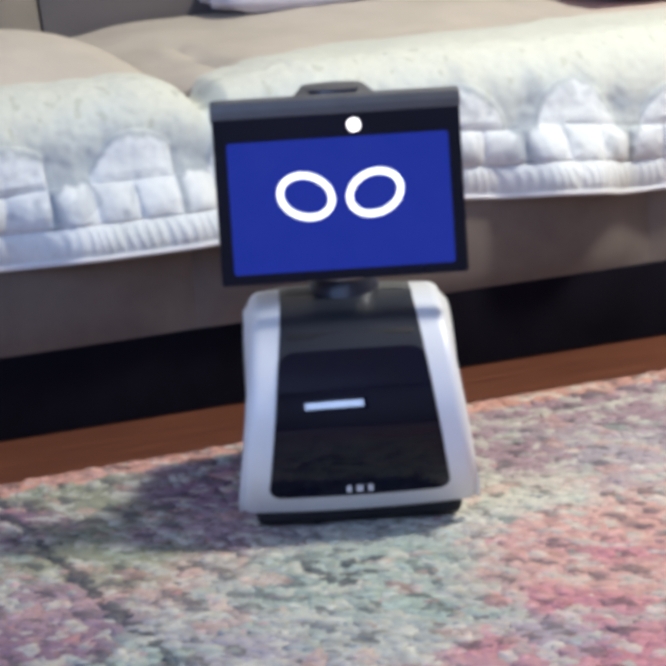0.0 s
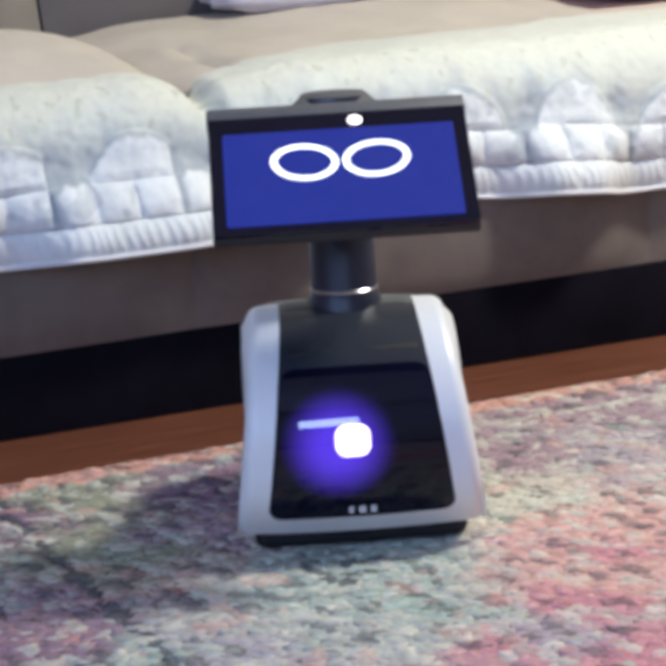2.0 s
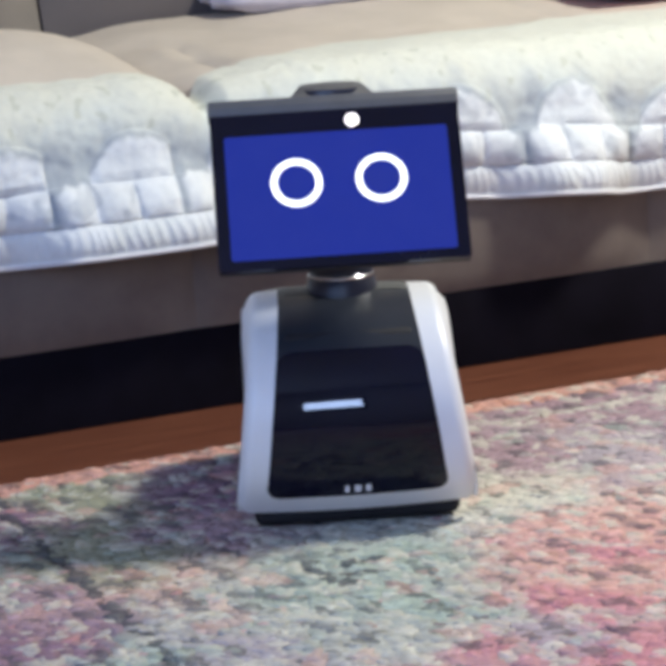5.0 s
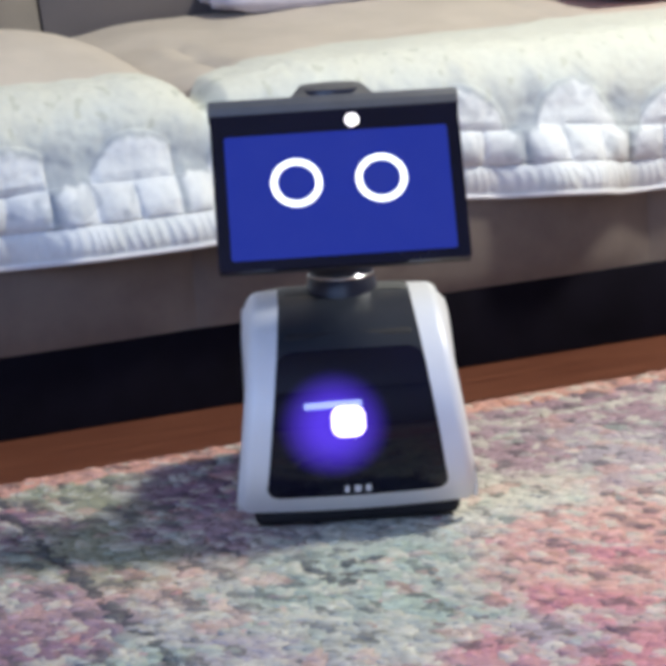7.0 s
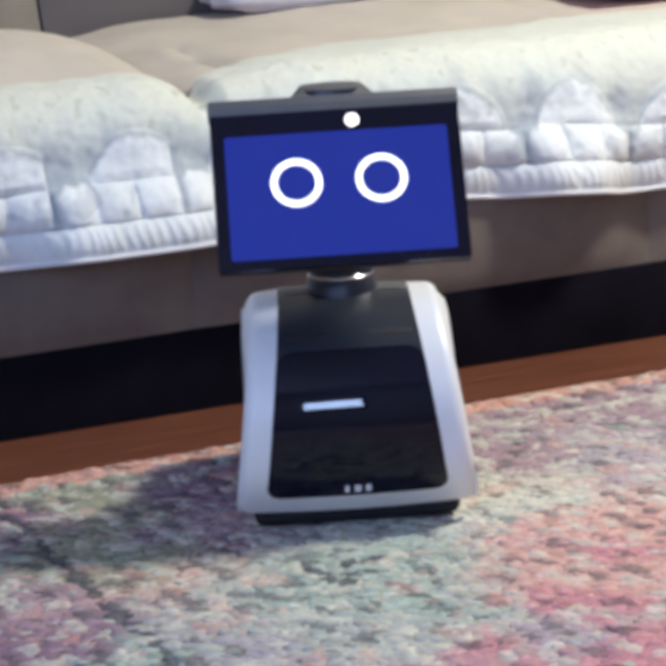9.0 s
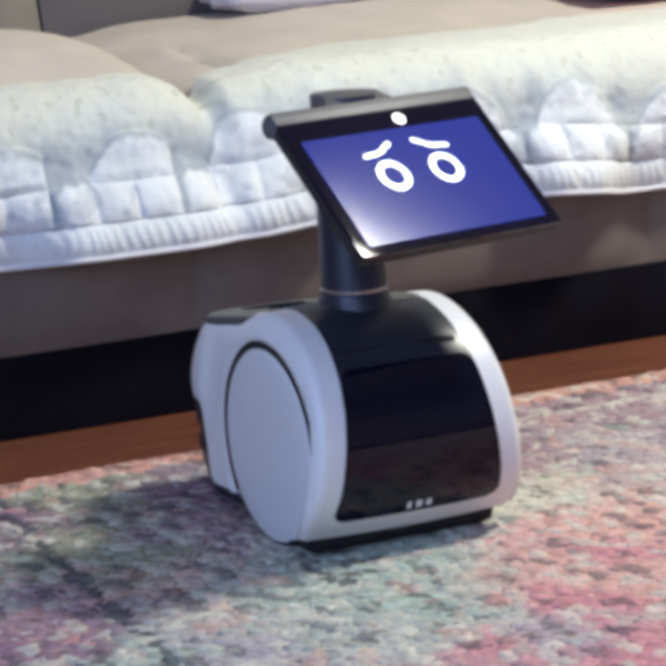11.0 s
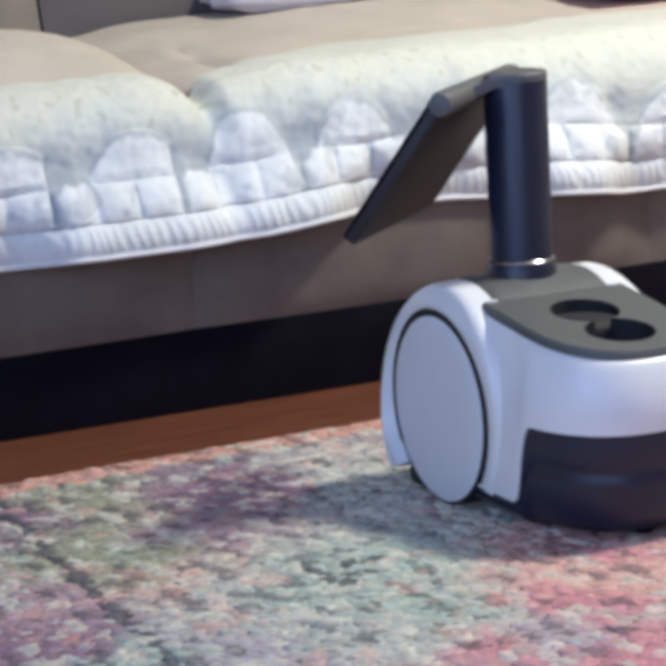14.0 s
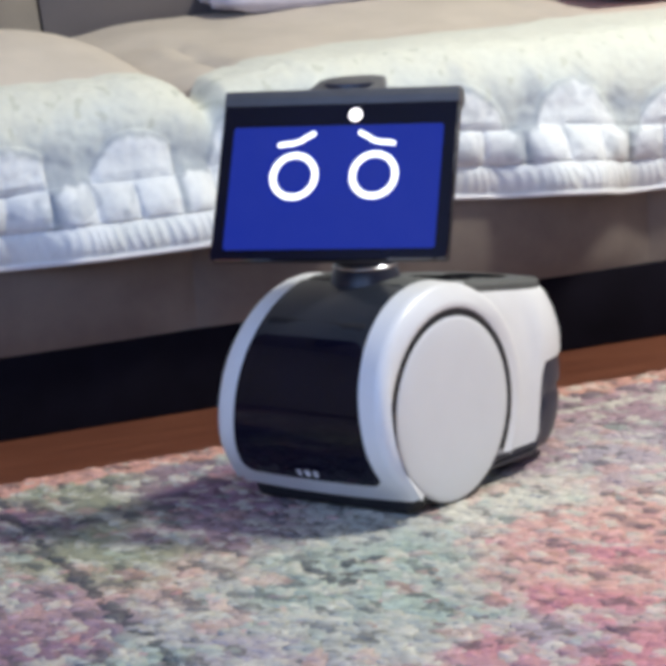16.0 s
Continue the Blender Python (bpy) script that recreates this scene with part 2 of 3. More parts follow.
def build_rug():
    """A thick pile rug, its long edge running beside the sofa."""
    rug = tagged(new("rug"), "faded multicolour pile rug, rose, sage and plum", "rug")
    rug.matrix_world = Matrix.Translation((-0.384, 2.980, 0.0)) @ Matrix.Rotation(radians(27.3), 4, "Z")
    part("backing", box(-0.95, 1.35, -1.95, -0.003, -0.0101, -0.0062, 0.001, 1), BACKING, rug)
    rng = random.Random(11)
    us = [-0.95 + 2.30 * j / 165 for j in range(166)]
    vs = [-0.003 - 1.947 * i / 140 for i in range(141)]
    woven = part("woven_ground", grid([[(u, v, -0.0048 + 0.0012 * noise.noise(Vector((u * 60, v * 60, 0)))) for u in us] for v in vs]), RUG, rug, "woven multicolour ground")
    dye(woven.data, [rug_dye(u, v, rng) for v in vs for u in us])
    verts, faces, colors = [], [], []
    pitch = 0.0058
    for i in range(int(1.12 / pitch)):
        for j in range(int(1.46 / pitch)):
            u = -0.42 + (j + 0.5 * (i % 2) + rng.uniform(-0.35, 0.35)) * pitch
            v = -0.004 - (i + rng.uniform(-0.3, 0.3)) * pitch
            r, h = pitch * rng.uniform(0.75, 1.35), rng.uniform(0.0030, 0.0048)
            lean, turn = rng.uniform(0.001, 0.007), rng.gauss(-0.4, 0.9)
            lu, lv = lean * math.cos(turn), lean * math.sin(turn)
            top = rng.uniform(-0.0008, 0.0008) + 0.0020 * noise.noise(Vector((u * 70, v * 45, 77)))
            stretch, spin = rng.uniform(1.0, 1.9), rng.uniform(0, 3.14)
            base = len(verts)
            c = rug_dye(u, v, rng)
            for q, z, f in ((1.0, top - h, 0.0), (0.92, top - 0.22 * h, 0.6)):
                for k in range(5):
                    a = k * math.pi * 0.4
                    pu, pv = r * q * stretch * math.cos(a), r * q * math.sin(a)
                    verts.append((u + pu * math.cos(spin) - pv * math.sin(spin) + lu * f, min(v + pu * math.sin(spin) + pv * math.cos(spin) + lv * f, 0.004), z))
            verts.append((u + lu, v + lv, top))
            # feet darker than tips: shade between tufts put into the dye
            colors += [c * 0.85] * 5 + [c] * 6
            for k in range(5):
                n = (k + 1) % 5
                faces.append((base + k, base + n, base + 5 + n, base + 5 + k))
                faces.append((base + 5 + k, base + 5 + n, base + 10))
    me = bpy.data.meshes.new("tufted_layer")
    me.from_pydata(verts, [], faces)
    me.polygons.foreach_set("use_smooth", [True] * len(me.polygons))
    me.materials.append(RUG)
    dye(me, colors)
    pile = new("tufted_layer", me)
    pile.parent = rug
    tagged(pile, "tufted wool pile", kind="stuff")
    return rug


build_rug()


# ---- the sofa ----
SEAMS = (-0.42, 0.305, 0.98, 1.66)
PANELS = (-0.42, 0.274, 0.95, 1.64)


def seat_top(u, v):
    """Height of the seat cushions' upper side."""
    left = 0.470 - 0.070 * max(0.0, (u - 0.04) / 0.27) ** 4 - 0.092 * max(0.0, 1 - v / 0.28) ** 1.6 * (1 - 0.42 * step(0.12, 0.30, u)) - 0.02 * step(0.30, 0.6, v)
    right = 0.394 + 0.016 * step(SEAMS[1], 0.46, u) + 0.048 * (0.62 + 0.3 * step(0.40, 0.90, u)) * step(0.16, 0.60, v) - 0.012 * max(0.0, 1 - v / 0.10) ** 2
    # a pinched fold in the leather running back from the throw
    fold = u - 0.412 - 0.10 * (v - 0.27)
    right += (0.005 * math.exp(-((fold + 0.03) / 0.022) ** 2) - 0.014 * math.exp(-(fold / 0.009) ** 2)) * step(0.10, 0.18, v) * step(0.42, 0.30, v)
    over = step(SEAMS[1] - 0.026, SEAMS[1] + 0.030, u)
    crease = 0.014 * math.exp(-((u - SEAMS[1]) / 0.016) ** 2)
    return left * (1 - over) + right * over - crease + 0.004 * noise.noise(Vector((u * 7, v * 9, 4))) + 0.0015 * noise.noise(Vector((u * 26, v * 18, 9)))


def panel_profile(s, k):
    """Forward bulge of the padded front panel: s along one section, k up."""
    edge = (1 - abs(2 * s - 1) ** 6.0)
    return -0.022 * edge * math.sin(math.pi * min(1, max(0, k))) ** 0.6


def build_sofa():
    sofa = tagged(new("sofa"), "taupe leather sofa with padded front panels", "sofa")
    sofa.matrix_world = ROOM
    part("base_frame", box(SEAMS[0], SEAMS[-1], 0.02, 0.80, 0.092, 0.24, 0.01), DARKCLOTH, sofa, "dark underside frame")
    part("plinth", box(PANELS[0] + 0.01, PANELS[-1] - 0.01, 0.006, 0.78, -0.0102, 0.094, 0.003), PLINTH, sofa, "black plinth under the sofa")
    for a, b in zip(PANELS, PANELS[1:]):
        rows = []
        for k in range(17):
            kk = k / 16
            z = 0.088 + 0.25 * kk
            rows.append([(a + (b - a) * j / 48, 0.010 + panel_profile(j / 48, kk), z) for j in range(49)])
        rows.insert(0, [(p[0], 0.06, 0.090) for p in rows[0]])
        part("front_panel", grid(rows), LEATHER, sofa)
    for a, b in zip(SEAMS, SEAMS[1:]):
        rows = []
        for i in range(41):
            w = i / 40
            row = []
            for j in range(41):
                s = j / 40
                u = a + (b - a) * s
                # profile: up the front, over a round nose, back to the backrest
                q = w * 0.86
                if q < 0.18:
                    v, z = -0.006, 0.25 + (q / 0.18) * 0.10
                elif q < 0.34:
                    t = (q - 0.18) / 0.16 * math.pi / 2
                    v, z = 0.064 - 0.07 * math.cos(t), 0.35 + 0.07 * math.sin(t)
                else:
                    v, z = 0.064 + (q - 0.34) / 0.52 * 0.52, 0.42
                soft = 1 - abs(2 * s - 1) ** 16
                if z >= 0.35:
                    z = 0.35 + (z - 0.35) / 0.07 * (seat_top(u, max(v, 0.0)) - 0.35) - 0.004 * (1 - soft)
                v += 0.02 * (1 - soft) if q < 0.34 else 0
                row.append((u + (-0.004 if s == 0 else 0.004 if s == 1 else 0), v, z))
            rows.append(row)
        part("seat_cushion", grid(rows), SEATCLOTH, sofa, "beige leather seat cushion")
    for u in (SEAMS[0] - 0.022, SEAMS[-1] + 0.002):
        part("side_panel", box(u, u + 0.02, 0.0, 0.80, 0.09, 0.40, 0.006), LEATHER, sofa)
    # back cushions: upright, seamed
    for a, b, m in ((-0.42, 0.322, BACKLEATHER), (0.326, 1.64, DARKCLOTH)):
        rows = []
        for i in range(13):
            k = i / 12
            rows.append([(a + (b - a) * j / 24, 0.60 + 0.10 * k - 0.05 * math.sin(math.pi * k) * (1 - abs(2 * j / 24 - 1) ** 8), 0.38 + 0.42 * k) for j in range(25)])
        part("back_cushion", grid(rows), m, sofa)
    part("backrest", box(SEAMS[0], SEAMS[-1], 0.70, 0.86, 0.092, 0.80, 0.03), LEATHER, sofa)
    return sofa


build_sofa()


MOTIF, CELL = 0.165, 0.055


def dome_shift(u):
    """How far the clouds' crowns lean along the sofa, more where the throw hangs slack."""
    return 0.45 * step(0.55, 0.20, u)


def motif(u, d):
    """How far a place of the throw lies inside one of its white cloud shapes: 1 inside, 0 outside."""
    wob = 0.008 * noise.noise(Vector((u * 26, d * 26, 6))) + 0.005 * noise.noise(Vector((u * 80, d * 80, 7)))
    s = ((u - 0.072) / MOTIF) % 1.0
    w = abs(2 * s - 1)
    n = math.floor((u - 0.072) / MOTIF)
    cell = abs(math.sin(math.pi * 3 * s))
    base = 0.072 + 0.015 * cell ** 0.45 * (1 - 0.25 * step(0.6, 0.95, w))
    q = abs(2 * s - 1 - dome_shift(u)) / (0.72 + 0.10 * noise.noise(Vector((n * 3.7, 1.3, 0))))
    dome = 0.087 + 0.049 * (1 - q * q) ** 0.7 if q < 1 else 0.0
    low = step(0.004, -0.004, d + wob - base) * step(0.97, 0.86, w + 3 * wob)
    return max(low, step(0.004, -0.004, d + wob - dome))


def print_dye(u, d):
    """Faded print: white cloud shapes over grey-blue leaves low down, cream above with small flecks."""
    white, cream, leaf = Vector((0.76, 0.79, 0.81)), Vector((0.66, 0.67, 0.59)), Vector((0.37, 0.41, 0.46))
    pale = Vector((0.62, 0.66, 0.63))
    inside = motif(u, d)
    ground = pale.lerp(cream, step(0.10, 0.20, d + 0.06 * noise.noise(Vector((u * 10, d * 12, 3)))))
    big = noise.noise(Vector((u * 16, d * 16, 8))) + 0.5 * noise.noise(Vector((u * 44, d * 44, 2)))
    low = step(0.160, 0.110, d + 0.04 * noise.noise(Vector((u * 30, d * 10, 14)))) * (0.5 + 0.5 * step(-0.15, 0.15, big))
    ground = ground.lerp(leaf, 0.92 * low)
    # rim just above each cloud: its shade is put into the print colour
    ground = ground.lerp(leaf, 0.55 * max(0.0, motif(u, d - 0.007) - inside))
    fleck = noise.noise(Vector((u * 66, d * 52, 21)))
    ground = ground.lerp(Vector((0.46, 0.48, 0.40)), 0.55 * step(0.40, 0.50, fleck) * step(0.10, 0.15, d) * step(0.30, 0.20, d))
    patch = noise.noise(Vector((u * 21, d * 25, 31))) + 0.4 * noise.noise(Vector((u * 60, d * 60, 35)))
    body = white.lerp(leaf, (0.42 * step(0.20, 0.36, patch) + 0.16 * step(0.0, 0.3, big)) * step(0.04, 0.05, d))
    return ground.lerp(body, inside) if d > 0.04 else white.lerp(pale, 0.3 * step(-0.1, 0.3, big))


def hem_out(u):
    """How far the hem stands off the sofa's front."""
    gap = 0.040
    for a, b in ((-0.12, 0.055), (0.47, 0.73), (0.87, 1.30)):
        gap -= 0.050 * step(a - 0.05, a + 0.04, u) * step(b + 0.05, b - 0.04, u)
    return gap


def throw_point(u, d):
    """A point of the throw at u along the sofa, d up from the hem."""
    hem = 0.1995 + 0.023 * math.exp(-((u - 0.57) / 0.21) ** 2) + 0.0015 * math.sin(u * 13) + 0.007 * step(0.13, -0.02, u)
    hem += 0.187 * hem_out(u) + 0.0025
    top = seat_top(u, 0.06)
    drop = top - 0.075 - hem
    if d < drop:
        f = d / drop
        v, z, nv, nz = -0.030 - hem_out(u) * step(1, 0, f) - 0.006 * math.sin(math.pi * f) ** 2, hem + d, -1.0, 0.0
    elif d < drop + 0.11:
        t = (d - drop) / 0.11 * math.pi / 2
        v, z = 0.05 - 0.080 * math.cos(t), top - 0.075 + 0.082 * math.sin(t)
        nv, nz = -math.cos(t), math.sin(t)
    else:
        v = 0.05 + (d - drop - 0.11)
        z, nv, nz = seat_top(u, v) - seat_top(u, 0.05) + top + 0.007 - 0.004 * step(0.05, 0.16, v), 0.0, 1.0
    dip = math.exp(-(abs(u - SEAMS[1]) / 0.03) ** 2)
    v += 0.008 * dip * (1 - nz)
    if d < 0.003:
        puff = 0.003
    elif d < 0.040:  # ruffled ribs
        slant = u + (0.25 + 0.3 * noise.noise(Vector((u * 16, 3, 0)))) * d + 0.008 * noise.noise(Vector((u * 38, d * 20, 0)))
        puff = (0.0032 + 0.0022 * abs(math.sin(slant * math.pi / 0.0135)) + 0.0028 * abs(math.sin((u + 0.006) * math.pi / 0.0536)) ** 0.5) * max(0.0, math.sin(math.pi * (d - 0.003) / 0.037)) ** 0.5
    else:
        wob = 0.004 * noise.noise(Vector((u * 9, d * 9, 2)))
        cu, cd = (u - 0.072 + wob) / CELL, (d - 0.040 + wob * 0.5) / 0.047
        puff = 0.0105 * (abs(math.sin(cu * math.pi)) * abs(math.sin(min(cd, 1.0) * math.pi))) ** 0.42 if cd < 1 else 0.0
        # one soft mound over each group of three squares, shallow puckers between
        t = ((u - 0.072) / MOTIF) % 1.0
        rise = 1 - ((2 * t - 1 - dome_shift(u)) / 0.76) ** 2 - (max(0.0, d - 0.087) / 0.056) ** 2
        if cd >= 1 and rise > 0:
            puff += 0.0085 * rise ** 0.5 * min(1.0, max(0.0, d - 0.085) / 0.013) ** 0.6 * (0.86 + 0.14 * abs(math.sin(cu * math.pi)) ** 0.5)
        puff += 0.0022 * noise.noise(Vector((u * 30, d * 24, 5))) + 0.0012 * noise.noise(Vector((u * 90, d * 90, 7)))
        puff *= step(throw_reach(u) + 0.004, throw_reach(u) - 0.03, d)
    return (u, v + nv * puff, z + nz * puff)


def throw_reach(u):
    top, hem = seat_top(u, 0.06), 0.207
    return top - 0.075 - hem + 0.112 + 0.068 * step(0.27, 0.42, u) + 0.080 * step(0.42, 0.60, u) + 0.05 * step(0.80, 1.0, u) + 0.007 * noise.noise(Vector((u * 22, 0, 1)))


def build_throw():
    """Quilted cotton cover over the front of the seat: puffed squares, a ruffled border and a corded hem."""
    throw = tagged(new("sofa_throw"), "white quilted cotton throw with faded leaf print on the sofa seat", "throw")
    throw.matrix_world = ROOM
    u0, u1, nu = -0.30, 1.50, 600
    us = [u0 + (u1 - u0) * j / nu for j in range(nu + 1)]

    def sheet(name, rows_d, label):
        rows = [[throw_point(u, d(u)) for u in us] for d in rows_d]
        ob = part(name, grid(rows), THROW, throw, label, angle=60)
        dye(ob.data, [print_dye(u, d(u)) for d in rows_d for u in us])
        thick = ob.modifiers.new("cloth_thickness", "SOLIDIFY")
        thick.thickness, thick.offset = 0.004, -1

    sheet("ruffled_border", [lambda u, k=k: 0.040 * k / 18 for k in range(19)], "white ruffled border")
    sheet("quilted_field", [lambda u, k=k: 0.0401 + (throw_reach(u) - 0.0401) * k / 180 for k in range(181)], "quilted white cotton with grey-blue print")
    rows = []
    for u in us[::2]:
        _, v, z = throw_point(u, 0.0)
        rows.append([(u, v + 0.0028 * math.cos(k * math.pi / 4), z - 0.001 + 0.0028 * math.sin(k * math.pi / 4)) for k in range(8)])
    cord = part("hem_cord", grid(rows, True), THROW, throw, "thin piped hem")
    dye(cord.data, [(0.66, 0.64, 0.66)] * (8 * len(rows)))
    return throw


build_throw()


def cushion(name, place, sx, sy, sz, mat, label, category):
    """A soft stuffed cushion with pinched corners."""
    bm = bmesh.new()
    bmesh.ops.create_uvsphere(bm, u_segments=40, v_segments=20, radius=1)
    for v in bm.verts:
        x, y, z = v.co
        r = math.hypot(x, y)
        k = (r / max(abs(x), abs(y))) ** 0.75 if r > 1e-5 else 1.0
        wr = 1 + 0.09 * noise.noise(Vector((x * 4, y * 4, z * 4))) + 0.05 * noise.noise(Vector((x * 11, y * 11, z * 5)))
        v.co = (x * k * sx / 2 * wr, y * k * sy / 2 * wr, z * sz / 2 * wr)
    ob = mesh_object(name, bm, mat, 80)
    ob.matrix_world = ROOM @ place
    return tagged(ob, label, category)


cushion("folded_blanket", pose(0.725, 0.56, 0.467, 4, 0, 3), 0.34, 0.12, 0.056, LILAC, "pale lilac folded blanket on the sofa seat", "blanket")
cushion("pillow", pose(1.26, 0.385, 0.456, 0, 0, 4), 0.44, 0.22, 0.072, ROSE, "rose pink pillow against the sofa back", "pillow")

# ---- the robot ----
AXLE, ARCH = 0.1013, 0.1305


def arch_half(a):
    """Half width of the front shell at the angle a over the axle, degrees; 0 is straight ahead."""
    z = AXLE + ARCH * math.sin(radians(min(a, 90.0)))
    return 0.1215 - 0.0225 * min(1.0, max(0.0, (z - 0.028) / 0.200)) + 0.0075 * step(95, 140, a)


def panel_half(a):
    z = AXLE + ARCH * math.sin(radians(min(a, 90.0)))
    return 0.0920 - 0.0245 * min(1.0, max(0.0, (z - 0.040) / 0.185))


def arch_point(a, y, lift=0.0):
    r = ARCH + lift - 0.004 * (y / 0.12) ** 2 + 0.0035 * step(85, 15, a)
    if a < -10:
        r -= 0.010 * step(10, 45, -a)
    t = radians(a)
    return (r * math.cos(t) - 0.003, y, AXLE + 0.003 + r * math.sin(t))


def front_shell():
    """The white arch over both wheels, open in the middle for the black panel."""
    pieces = []
    for side in (-1, 1):
        rows = []
        for i in range(97):
            a = -43 + 259 * i / 96
            hw, ph = arch_half(a), panel_half(a)
            if a < -27:
                ph = 0.0
            row = []
            for k in range(9):
                row.append(arch_point(a, side * (ph + (hw - 0.010 - ph) * k / 8)))
            x0, _, z0 = arch_point(a, side * hw)
            cx, cz = -0.003, AXLE + 0.003
            for f, inset in ((0.45, 0.0012), (0.8, 0.0042), (1.0, 0.0095)):
                r = math.hypot(x0 - cx, z0 - cz)
                q = (r - inset) / r
                row.append((cx + (x0 - cx) * q, side * (hw - 0.010 + 0.010 * f), cz + (z0 - cz) * q))
            # down the side to the wheel well
            t = radians(a)
            row.append((0.1140 * math.cos(t), side * ((0.0015 + max(hw, 0.1045)) * (1 - step(110, 165, a)) + 0.1046 * step(110, 165, a)), AXLE + 0.1140 * math.sin(t)))
            row.append((0.1085 * math.cos(t), side * (0.1066 - 0.0018 * step(110, 165, a)), AXLE + 0.1085 * math.sin(t)))
            row.append((0.1062 * math.cos(t), side * (0.1056 - 0.0012 * step(110, 165, a)), AXLE + 0.1062 * math.sin(t)))
            row.append((0.1062 * math.cos(t), side * 0.075, AXLE + 0.1062 * math.sin(t)))
            rows.append(row)
        pieces.append(grid(rows))
    return join(*pieces)


def panel_strip(a0, a1, low, high):
    """A strip of the front between two angles, with rounded lower and upper corners where low and high say so."""
    rows = []
    columns = [-1.0, -0.988, -0.955] + [k / 11 for k in range(-10, 11)] + [0.955, 0.988, 1.0]
    n = 72
    for i in range(n + 1):
        q = i / n
        q = 0.5 - 0.5 * math.cos(math.pi * q)
        a = a0 + (a1 - a0) * q
        ph = panel_half(a) + 0.0012
        for on, away in ((low, a - a0), (high, a1 - a)):
            corner = max(0.0, 1 - away / 7.0) if on else 0.0
            ph -= 0.015 * (1 - math.sqrt(max(0.0, 1 - corner ** 2)))
        rows.append([arch_point(a, ph * k, 0.0012 if abs(k) < 0.999 else -0.0015) for k in columns])
    return grid(rows)


def front_panel():
    return panel_strip(-30.5, 39.0, True, True)


def upper_panel():
    """Satin upper front, running on behind the glossy panel's rounded corners."""
    bm = panel_strip(30.0, 79.7, False, False)
    for v in bm.verts:
        lift = 0.0004
        r = math.hypot(v.co.x + 0.003, v.co.z - AXLE - 0.003)
        q = (r - lift) / r
        v.co.x, v.co.z = -0.003 + (v.co.x + 0.003) * q, AXLE + 0.003 + (v.co.z - AXLE - 0.003) * q
    return bm


def top_plate():
    rows = []
    for i in range(25):
        a = 79.7 + 38 * i / 24
        ph = 0.0665 + 0.004 * step(95, 117, a)
        rows.append([arch_point(a, ph * k / 10, 0.0014 if abs(k) < 10 else -0.001) for k in range(-10, 11)])
    return grid(rows)


TAIL = -0.276


def tail_outline(inset=0.0, n=72, x_front=-0.045):
    """Plan of the rear body, from one front corner round the tail to the other."""
    pts = []
    hw, x_mid = 0.1030 - inset, -0.140
    length = x_mid - TAIL - inset
    for k in range(13):
        pts.append((x_front + (x_mid - x_front) * k / 12, hw))
    for k in range(1, n):
        t = math.pi * k / n
        s, c = math.sin(t), math.cos(t)
        pts.append((x_mid - length * abs(s) ** (2 / 2.5), hw * math.copysign(abs(c) ** (2 / 2.5), c)))
    for k in range(13):
        pts.append((x_mid + (x_front - x_mid) * k / 12, -hw))
    return pts


def tail_top(x):
    return 0.2235 + 0.135 * min(0.0, x + 0.062) - 0.022 * step(-0.066, -0.045, x)


def tail_border_smooth(x):
    """Height at which the white shell meets the black bumper."""
    s = min(1.0, max(0.0, (-0.158 - x) / 0.026))
    return 0.034 + 0.083 * (1 - (1 - s) ** 2.2)


def rear_shell():
    rows = []
    for f, inset in ((0.0, 0.0035), (0.0, 0.0006), (0.10, 0.0), (0.3, 0.0), (0.5, 0.0025), (0.7, 0.0065), (0.88, 0.0120), (0.96, 0.0150), (1.0, 0.0180), (1.0, 0.0205), (0.985, 0.0215)):
        o = tail_outline(inset)
        rows.append([(x, y, tail_border_smooth(x) + f * (tail_top(x) - 0.011 - tail_border_smooth(x))) for x, y in o])
    return grid(rows)


def rear_bumper():
    rows = []
    # a rounded foot, a shallow groove all round, a plain band above
    for f, inset in ((0.0, 0.044), (0.0, 0.030), (0.05, 0.017), (0.16, 0.0105), (0.32, 0.0062), (0.46, 0.0038), (0.55, 0.0036), (0.60, 0.0058), (0.65, 0.0058), (0.70, 0.0028), (0.84, 0.0015), (1.0, 0.0025), (1.0, 0.008)):
        o = tail_outline(inset)
        rows.append([(x, y, 0.013 + f * (tail_border_smooth(x) - 0.013)) for x, y in o])
    bm = grid(rows)
    n = len(rows[0])
    cap(bm, range(n))
    return bm


CUPS = ((-0.128, 0.0), (-0.196, 0.0))
CUP_R = 0.0352


def cup_outline(n=28):
    (xa, _), (xb, _) = CUPS
    mid = (xa + xb) / 2
    reach = math.acos((xa - mid) / CUP_R)
    pts = []
    for k in range(n + 1):
        t = -(math.pi - reach) + 2 * (math.pi - reach) * k / n
        pts.append((xa + CUP_R * math.cos(t), CUP_R * math.sin(t)))
    for k in range(1, n):
        t = reach + 2 * (math.pi - reach) * k / n
        pts.append((xb + CUP_R * math.cos(t), CUP_R * math.sin(t)))
    return pts


